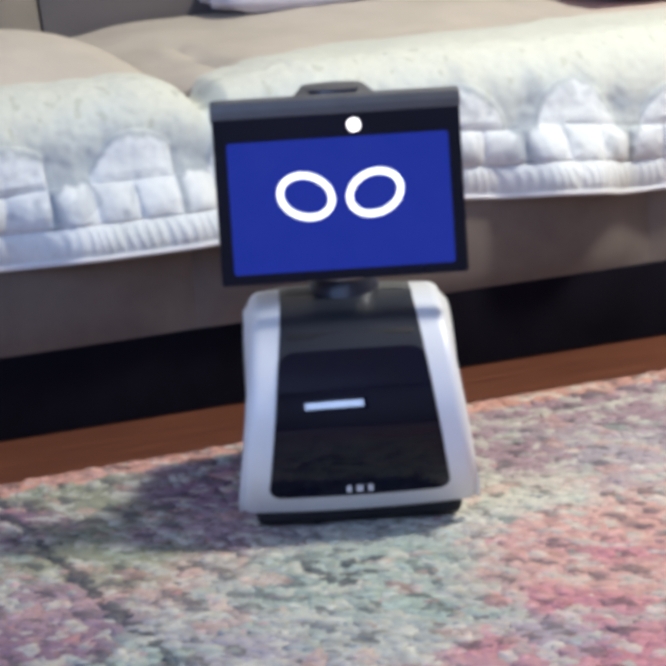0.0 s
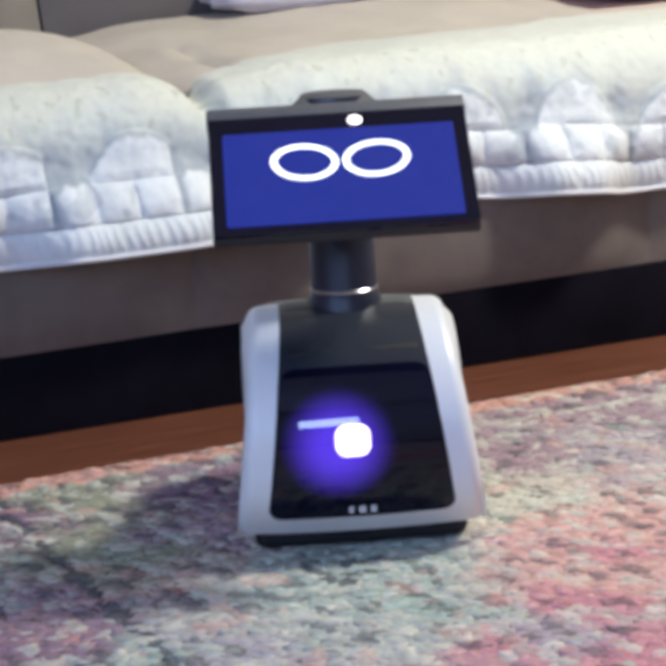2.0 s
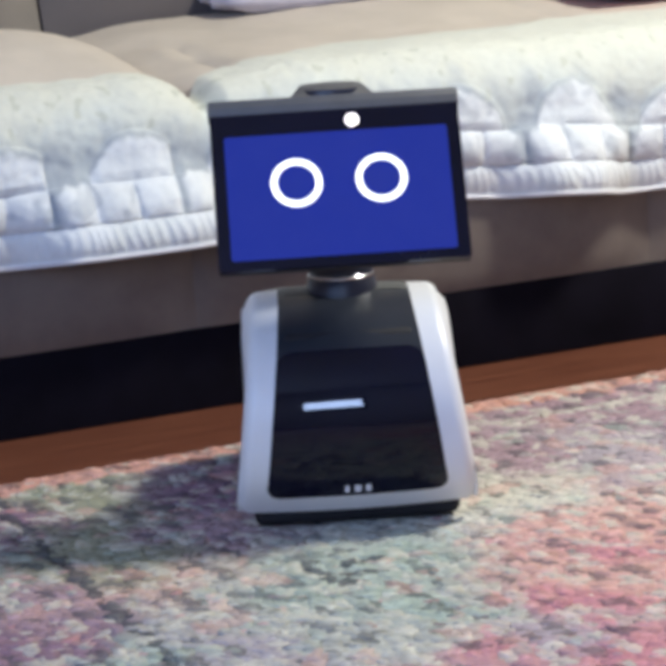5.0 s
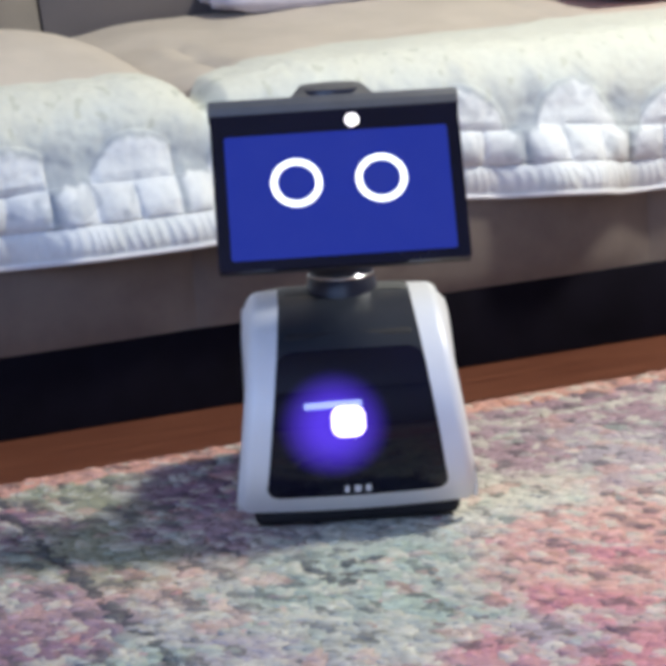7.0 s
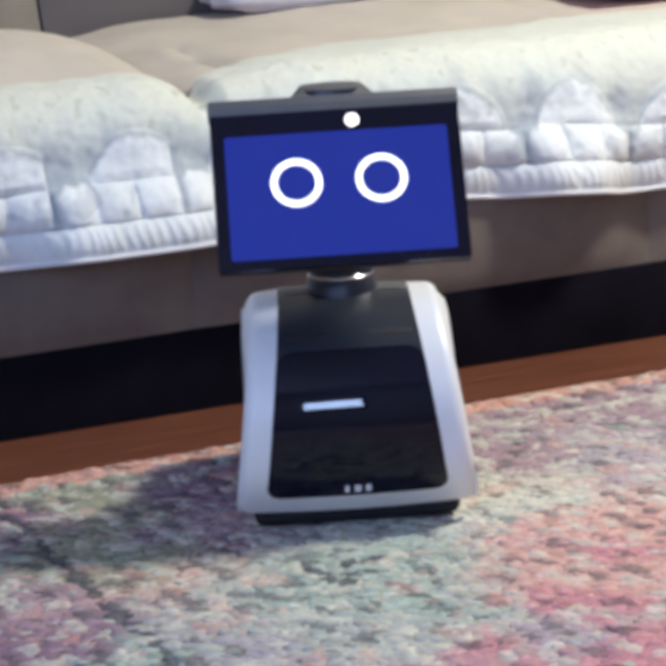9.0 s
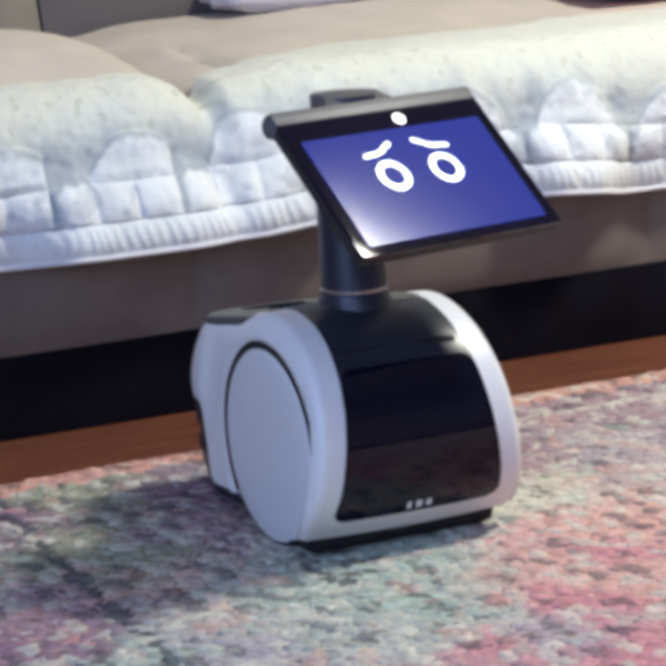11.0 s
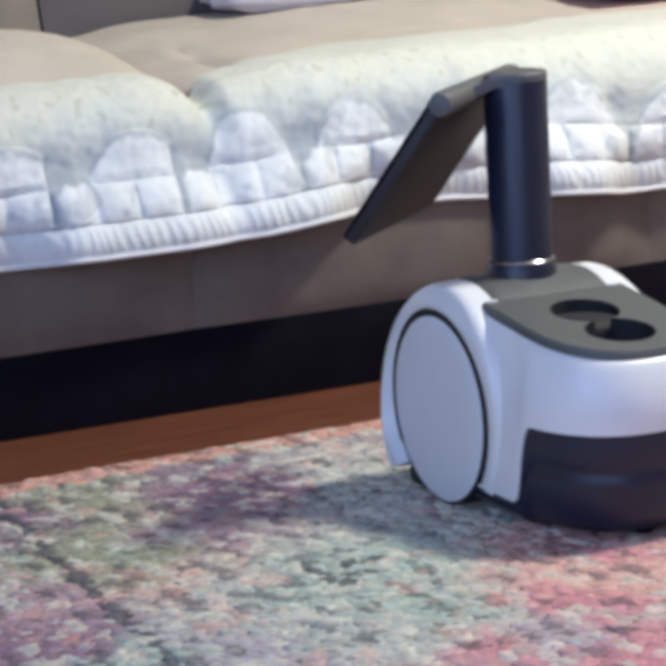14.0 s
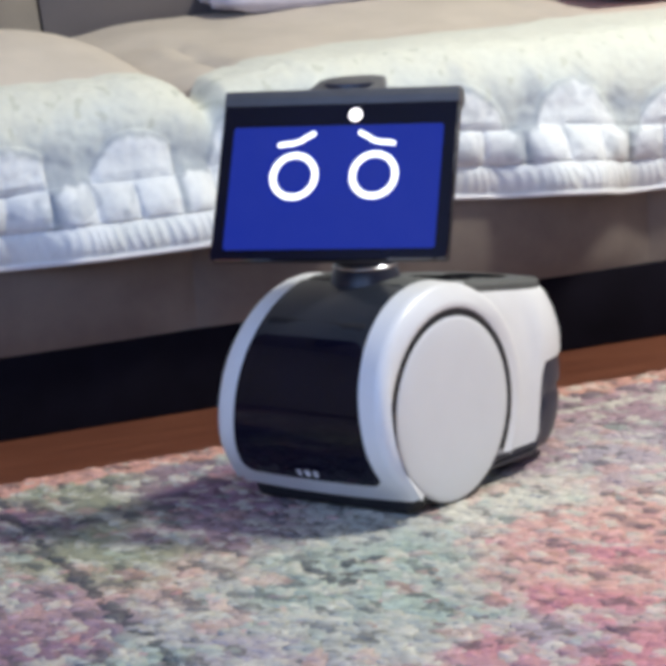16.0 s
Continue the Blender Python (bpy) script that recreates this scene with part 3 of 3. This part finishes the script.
def tray():
    """Matt tray in the tail with two joined cup wells."""
    bm = bmesh.new()
    out = tail_outline(0.0220, x_front=-0.064)
    outer = [bm.verts.new((x, y, tail_top(x) - 0.0015)) for x, y in out]
    inner = [bm.verts.new((x, y, tail_top(x) - 0.0015)) for x, y in cup_outline()]
    edges = []
    for loop in (outer, inner):
        edges += [bm.edges.new((loop[k], loop[(k + 1) % len(loop)])) for k in range(len(loop))]
    bmesh.ops.triangle_fill(bm, edges=edges, use_beauty=True)
    low, mid = tail_outline(0.0190, x_front=-0.064), tail_outline(0.0196, x_front=-0.064)
    wall = [[(x, y, tail_top(x) - 0.014) for x, y in low], [(x, y, tail_top(x) - 0.004) for x, y in mid], [(x, y, tail_top(x) - 0.0015) for x, y in out]]
    return join(bm, grid(wall, True))


def cup_well():
    pts = cup_outline()
    rows = [[(x, y, tail_top(x) - 0.001) for x, y in pts], [(x, y, tail_top(x) - 0.004) for x, y in pts], [(x, y, tail_top(x) - 0.05) for x, y in pts]]
    bm = grid(rows, True)
    cap(bm, range(2 * len(pts), 3 * len(pts)))
    return bm


def wheel_tyre(side):
    return lathe([(0.060, side * 0.070), (0.1000, side * 0.070), (0.1013, side * 0.074), (0.1013, side * 0.100), (0.1005, side * 0.1045), (0.0985, side * 0.1062), (0.0970, side * 0.1045)], "Y", 96)


def wheel_cover(side):
    return lathe([(0.0985, side * 0.098), (0.0985, side * 0.1050), (0.0970, side * 0.1064), (0.0930, side * 0.1074), (0.070, side * 0.1081), (0.030, side * 0.1085), (0.004, side * 0.1086)], "Y", 96)


HEAD_AT = (0.043, 0.0, 0.4280)
HEAD_W, HEAD_L = 0.2509, 0.1755


def rounded_bar(y0, y1, r, n=24):
    prof = [(0.001, y0), (r * 0.7, y0), (r * 0.93, y0 + 0.0012), (r, y0 + 0.004), (r, y1 - 0.004), (r * 0.93, y1 - 0.0012), (r * 0.7, y1), (0.001, y1)]
    return lathe(prof, "Y", n)


def head_link():
    """The cap of the mast, widening forward into the hinge bar."""
    pts = []
    for k in range(25):
        t = math.pi / 2 + math.pi * k / 24
        pts.append((0.0335 * math.cos(t), 0.0335 * math.sin(t)))
    pts += [(0.012, -0.0345), (0.037, -0.050), (0.037, 0.050), (0.012, 0.0345)]
    rows = []
    for z, q in ((0.4320, 0.97), (0.4410, 1.0), (0.4440, 0.985), (0.4455, 0.94)):
        rows.append([(x * q, y * q, z - (0.0125 if x > 0.03 else 0.0)) for x, y in pts])
    bm = grid(rows, True)
    cap(bm, range(len(pts)))
    cap(bm, range(3 * len(pts), 4 * len(pts)))
    return bm


def capsule(length, width, height=0.0006):
    """A flat stroke of light with round ends, in the plane of the screen."""
    pts = []
    h, r = length / 2 - width / 2, width / 2
    for k in range(9):
        t = -math.pi / 2 + math.pi * k / 8
        pts.append((h + r * math.cos(t), r * math.sin(t)))
    for k in range(9):
        t = math.pi / 2 + math.pi * k / 8
        pts.append((-h + r * math.cos(t), r * math.sin(t)))
    rows = [[(0.0, a, b) for a, b in pts], [(height, a, b) for a, b in pts]]
    bm = grid(rows, True)
    cap(bm, range(len(pts), 2 * len(pts)))
    return bm


def rounded_plate(x0, x1, w, h, r, z_mid):
    pts = []
    for cy, cz, t0 in ((w / 2 - r, h / 2 - r, 0), (-w / 2 + r, h / 2 - r, 90), (-w / 2 + r, -h / 2 + r, 180), (w / 2 - r, -h / 2 + r, 270)):
        for k in range(7):
            t = radians(t0 + 15 * k)
            pts.append((cy + r * math.cos(t), z_mid + cz + r * math.sin(t)))
    rows = [[(x, y, z) for y, z in pts] for x in (x0, x1)]
    bm = grid(rows, True)
    cap(bm, range(len(pts)))
    cap(bm, range(len(pts), 2 * len(pts)))
    return bm


EYE_PIECES = 22
GLOW_A, GLOW_Y = 5.5, -0.021
SCREEN_MID = -0.0985
FACE = 0.0085


def build_robot():
    robot = tagged(new("robot"), "white and black wheeled home robot with a blue screen face", "robot")
    part("front_shell", front_shell(), WHITE, robot, "white plastic front shell")
    part("front_panel", front_panel(), BLACK, robot, "glossy black front panel")
    part("upper_panel", upper_panel(), SATIN, robot, "satin dark blue-grey upper front")
    part("top_plate", top_plate(), GREY, robot)
    for lo, hi in ((-0.0790, -0.0655), (0.0655, 0.0790)):
        part("tray_trim", box(-0.0668, -0.0628, lo, hi, 0.208, 0.2232, 0.0012, 2), WHITE, robot, "small white trim beside the tray")
    part("rear_shell", rear_shell(), WHITE, robot, "white plastic rear shell")
    part("rear_bumper", rear_bumper(), NAVY, robot, "black rear bumper")
    part("tray", tray(), GREY, robot, "dark grey cup tray")
    part("cup_well", cup_well(), RUBBER, robot)
    for side in (-1, 1):
        rows = [[(r * math.cos(radians(a)), side * y, AXLE + r * math.sin(radians(a))) for a in range(-30, 217, 3)] for r, y in ((0.0970, 0.1054), (0.1045, 0.1054), (0.1080, 0.1048))]
        part("wheel_well", grid(rows), RUBBER, robot)
    part("chassis", box(-0.16, 0.092, -0.072, 0.072, 0.022, 0.205, 0.012), RUBBER, robot, "dark underside")
    part("lower_skirt", box(0.045, 0.0810, -0.1060, 0.1060, 0.004, 0.031, 0.011, 4), RUBBER, robot, "black lower skirt")
    part("caster", lathe([(0.010, -0.009), (0.017, -0.008), (0.019, 0.0), (0.017, 0.008), (0.010, 0.009)], "Y", 24), RUBBER, robot, at=Matrix.Translation((-0.225, 0.0, 0.0195)))
    wheels = []
    for side in (-1, 1):
        wheel = part("wheel", wheel_tyre(side), RUBBER, robot, "large wheel with plain white cover", Matrix.Translation((0, 0, AXLE)))
        part("wheel_cover", wheel_cover(side), DISC, wheel, "plain white wheel cover")
        wheels.append(wheel)
    part("mast", lathe([(0.0345, 0.225), (0.0335, 0.2475), (0.0330, 0.2495), (0.0330, 0.4395), (0.0320, 0.4425)], n=64), NAVY, robot, "dark navy telescopic mast")
    part("mast_ring", lathe([(0.0336, 0.2462), (0.0346, 0.2472), (0.0346, 0.2492), (0.0336, 0.2502)], n=64), CHROME, robot, "thin chrome ring")
    part("mast_collar", lathe([(0.0385, 0.226), (0.0362, 0.2385), (0.0350, 0.2435), (0.0340, 0.2455)], n=64), NAVY, robot)
    for y, s in ((-0.0110, 0.0046), (0.0, 0.0068), (0.0108, 0.0054)):
        x, _, z = arch_point(-25.5, 0, 0.0014)
        part("front_mark", rounded_plate(-0.0006, 0.0006, s, 0.0088, 0.0016, 0.0), MARK, robot, at=pose(x, y, z, 0, 25.5, 0))
    sensor = part("sensor_light", rounded_plate(-0.003, 0.0018, 0.034, 0.031, 0.011, 0.0), SENSOR, robot, "glowing violet-white sensor light")
    # added disc that carries the painted halo on the front panel
    rows = []
    for i in range(13):
        q = 0.060 * i / 12
        ring = []
        for k in range(48):
            t = 2 * math.pi * k / 48
            a = GLOW_A + math.degrees(q * math.sin(t) / ARCH)
            p = arch_point(a, GLOW_Y + q * math.cos(t) * 1.0, 0.0018)
            c = arch_point(GLOW_A, GLOW_Y, 0.0018)
            ring.append((p[0] - c[0], p[1] - c[1], p[2] - c[2]))
        rows.append(ring)
    halo = part("sensor_halo", grid(rows, True), HALO, robot, "disc with a violet halo painted round the sensor light")

    # the head swings on the mast: its origin is the hinge
    head = part("head", join(
        box(-0.0075, FACE - 0.003, -HEAD_W / 2, HEAD_W / 2, -HEAD_L, -0.004, 0.003, 2)), HEADBACK, robot, "flat screen head in black bezel", Matrix.Translation(HEAD_AT))
    part("bezel", rounded_plate(FACE - 0.0045, FACE, HEAD_W - 0.0006, HEAD_L - 0.006, 0.004, -0.003 - HEAD_L / 2), BLACK, head, "glossy black bezel")
    part("hinge_bar", rounded_bar(-HEAD_W / 2 - 0.0012, HEAD_W / 2 + 0.0012, 0.0122), HEADGREY, head, "charcoal hinge bar", Matrix.Translation((-0.0025, 0, 0)))
    part("top_bezel", box(0.0, FACE + 0.0008, -HEAD_W / 2 - 0.0008, HEAD_W / 2 + 0.0008, -0.0085, 0.0085, 0.002, 2), HEADGREY, head)
    part("screen", rounded_plate(FACE - 0.002, FACE + 0.0006, 0.224, 0.133, 0.003, SCREEN_MID), SCREEN, head, "glowing blue screen")
    part("camera_light", lathe([(0.0070, 0.0), (0.0070, 0.0006), (0.0060, 0.0012)], n=28), DOT, head, "small round white light", Matrix.Translation((FACE + 0.0001, 0.0175, -0.0205)) @ pose(0, 0, 0, 0, 90, 0))
    link = part("mast_cap", head_link(), HEADGREY, robot, "charcoal cap between mast and screen")
    strokes = []
    stroke_bm = capsule(0.0112, 0.0066)
    first = part("eye_stroke", stroke_bm, STROKE, head)
    for eye in (-1, 1):
        for k in range(EYE_PIECES):
            ob = first
            if strokes:
                ob = new("eye_stroke", first.data)
                ob.parent = head
            strokes.append((eye, k, ob))
    brows = []
    brow_bm = capsule(0.0160, 0.0052)
    brow_first = part("eyebrow", brow_bm, STROKE, head, "white glowing eyebrow")
    for eye in (-1, 1):
        for k in (-1, 0, 1):
            ob = brow_first
            if brows:
                ob = new("eyebrow", brow_first.data)
                ob.parent = head
                tagged(ob, "white glowing eyebrow")
            brows.append((eye, k, ob))
    return robot, head, link, wheels, sensor, halo, strokes, brows


ROBOT = build_robot()


# ---- movement ----
# seconds, x, y, heading, head's heading, head's tilt back
GOING = [
    (0.0, 0.0140, 2.788, -88.0, -88.0, 6), (0.3, 0.0140, 2.787, -88.0, -88.0, 6), (0.5, 0.0140, 2.762, -88.0, -88.0, 22),
    (0.7, 0.0140, 2.735, -88.0, -88.2, 33), (1.0, 0.0140, 2.709, -87.8, -88.4, 43), (1.5, 0.0140, 2.698, -87.6, -88.4, 55),
    (2.0, 0.0140, 2.702, -87.6, -88.4, 56), (2.3, 0.0140, 2.703, -87.8, -88.4, 49), (2.5, 0.0140, 2.704, -87.8, -88.2, 45),
    (2.7, 0.0140, 2.706, -88.0, -88.0, 38), (3.0, 0.0140, 2.710, -88.0, -88.0, 33), (3.5, 0.0140, 2.770, -88.0, -88.0, 31),
    (4.0, 0.0120, 2.788, -88.0, -88.0, 30), (9.2, 0.0120, 2.788, -88.0, -88.0, 30), (10.2, 0.0120, 2.770, -83.0, -78.0, 34),
    (11.0, 0.0240, 2.700, -64.0, -52.0, 46), (11.5, 0.0360, 2.669, -47.4, -38.1, 54), (12.0, 0.0770, 2.644, -19.5, -20.0, 70),
    (12.5, 0.1360, 2.642, 15.9, 25.0, 42), (13.0, 0.1840, 2.686, 50.9, 62.1, 38), (13.5, 0.2110, 2.754, 84.0, 113.5, 35),
    (14.0, 0.2000, 2.824, 114.7, 158.6, 36), (14.5, 0.1630, 2.855, 148.3, 192.4, 37), (15.0, 0.1110, 2.872, 180.8, 220.5, 35),
    (15.5, 0.0660, 2.866, 209.4, 242.5, 26), (16.0, 0.0380, 2.840, 230.9, 252.4, 28),
]
# degrees by which the body rocks back on its axle while it spins, by second
ROCK = {12.5: -0.5, 13.0: -1.2, 13.5: -2.6, 14.0: -1.2}
# seconds, half distance, height, half width, half height, lean of each eye on the screen; brow's rise and lean
LOOKS = [
    (0.0, 0.0350, 0.009, 0.0265, 0.0205, 20, 0, 0), (0.4, 0.0350, 0.010, 0.0270, 0.0210, 17, 0, 0), (0.7, 0.0345, 0.012, 0.0285, 0.0215, 13, 0, 0),
    (1.0, 0.0345, 0.016, 0.0290, 0.0225, 10, 0, 0), (2.1, 0.0345, 0.020, 0.0295, 0.0225, 9, 0, 0), (2.3, 0.0335, 0.012, 0.0215, 0.0095, 16, 0, 0),
    (2.5, 0.0340, 0.010, 0.0205, 0.0125, 16, 0, 0), (2.7, 0.0340, 0.014, 0.0220, 0.0115, 20, 0, 0), (3.0, 0.0345, 0.014, 0.0225, 0.0110, 23, 0, 0),
    (3.5, 0.0345, 0.015, 0.0215, 0.0105, 22, 0, 0), (3.7, 0.0370, 0.013, 0.0210, 0.0018, 10, 0, 0), (3.8, 0.0390, 0.011, 0.0210, 0.0018, 4, 0, 0),
    (4.0, 0.0425, 0.013, 0.0225, 0.0225, 0, 0, 0), (9.2, 0.0425, 0.013, 0.0225, 0.0225, 0, 0, 0), (10.2, 0.0400, 0.013, 0.0205, 0.0205, 0, 0, 0),
    (10.8, 0.0330, 0.010, 0.0150, 0.0155, 0, 0.031, 18), (15.5, 0.0330, 0.010, 0.0145, 0.0150, 0, 0.031, 18), (16.0, 0.0425, 0.012, 0.0225, 0.0225, 0, 0.038, 18),
]
# seconds, 1 where the sensor light shines
GLOW_ON = [(0.0, 0), (0.3, 0), (0.4, 1), (3.3, 1), (3.4, 0), (6.3, 0), (6.4, 1), (8.3, 1), (8.4, 0), (16.0, 0)]
SENSOR_ON = [(0.0, 0), (0.3, 0), (0.4, 1), (3.5, 1), (3.6, 0), (6.3, 0), (6.4, 1), (8.5, 1), (8.6, 0), (16.0, 0)]


def on_face(y, z, lean, lift=0.0):
    return pose(FACE + 0.0007 + lift, y, SCREEN_MID + z, -lean, 0, 0)


def stroke_rows(eye, k):
    rows = []
    t = 2 * math.pi * k / EYE_PIECES
    for sec, cx, cy, a, b, lean, rise, brow in LOOKS:
        lean_r = radians(lean) * eye
        ey, ez = a * math.cos(t), b * math.sin(t)
        ty, tz = -a * math.sin(t), b * math.cos(t)
        y = eye * cx + ey * math.cos(lean_r) - ez * math.sin(lean_r)
        z = cy + ey * math.sin(lean_r) + ez * math.cos(lean_r)
        turn = math.degrees(math.atan2(tz, ty)) + lean * eye
        rows.append((sec, pose(FACE + 0.0007 + 0.00002 * (k % 2), y, SCREEN_MID + z, turn, 0, 0)))
    return rows


def brow_rows(eye, k):
    rows = []
    for sec, cx, cy, a, b, lean, rise, brow in LOOKS:
        if rise:
            # outer end low, inner end raised, slightly bowed
            y = eye * (cx - k * 0.0125)
            z = cy + rise + k * 0.0042 + (0.0012 if k else -0.0012)
            turn = -eye * (brow + k * 9)
        else:
            # laid into the upper rim of the eye
            t, lean_r = math.pi / 2 - 0.25 * k, radians(lean) * eye
            ey, ez = a * math.cos(t), b * math.sin(t)
            y = eye * cx + ey * math.cos(lean_r) - ez * math.sin(lean_r)
            z = cy + ey * math.sin(lean_r) + ez * math.cos(lean_r)
            turn = math.degrees(math.atan2(-b * math.cos(t), a * math.sin(t))) + lean * eye
        rows.append((sec, pose(FACE + 0.00068, y, SCREEN_MID + z, turn, 0, 0)))
    return rows


def motions():
    robot, head, link, wheels, sensor, halo, strokes, brows = ROBOT
    walk(robot, [(t, pose(x, y, -0.001, 0, ROCK.get(t, 0.0), th)) for t, x, y, th, hy, hp in GOING])
    walk(head, [(t, Matrix.Rotation(radians(hy - th), 4, "Z") @ Matrix.Translation(HEAD_AT) @ pose(0, 0, 0, 0, -hp, 0)) for t, x, y, th, hy, hp in GOING])
    walk(link, [(t, pose(0, 0, 0, 0, 0, hy - th)) for t, x, y, th, hy, hp in GOING])
    for wheel, side in zip(wheels, (-1, 1)):
        rolled, rows = 0.0, []
        for i, (t, x, y, th, hy, hp) in enumerate(GOING):
            if i:
                _, px, py, pth, _, _ = GOING[i - 1]
                mid = radians((th + pth) / 2)
                rolled += (x - px) * math.cos(mid) + (y - py) * math.sin(mid) - side * 0.107 * radians(th - pth)
            rows.append((t, pose(0, 0, AXLE, 0, math.degrees(rolled / 0.1013), 0)))
        walk(wheel, rows)
    x, _, z = arch_point(7.0, 0, 0.0015)
    walk(sensor, [(t, pose(x - (0.0 if on else 0.008), -0.0065, z, 0, -7.0, 0)) for t, on in SENSOR_ON])
    x, y, z = arch_point(GLOW_A, GLOW_Y, 0.0018)
    walk(halo, [(t, pose(x - (0.0 if on else 0.008), y, z)) for t, on in GLOW_ON])
    for eye, k, ob in strokes:
        walk(ob, stroke_rows(eye, k))
    for eye, k, ob in brows:
        walk(ob, brow_rows(eye, k))


motions()
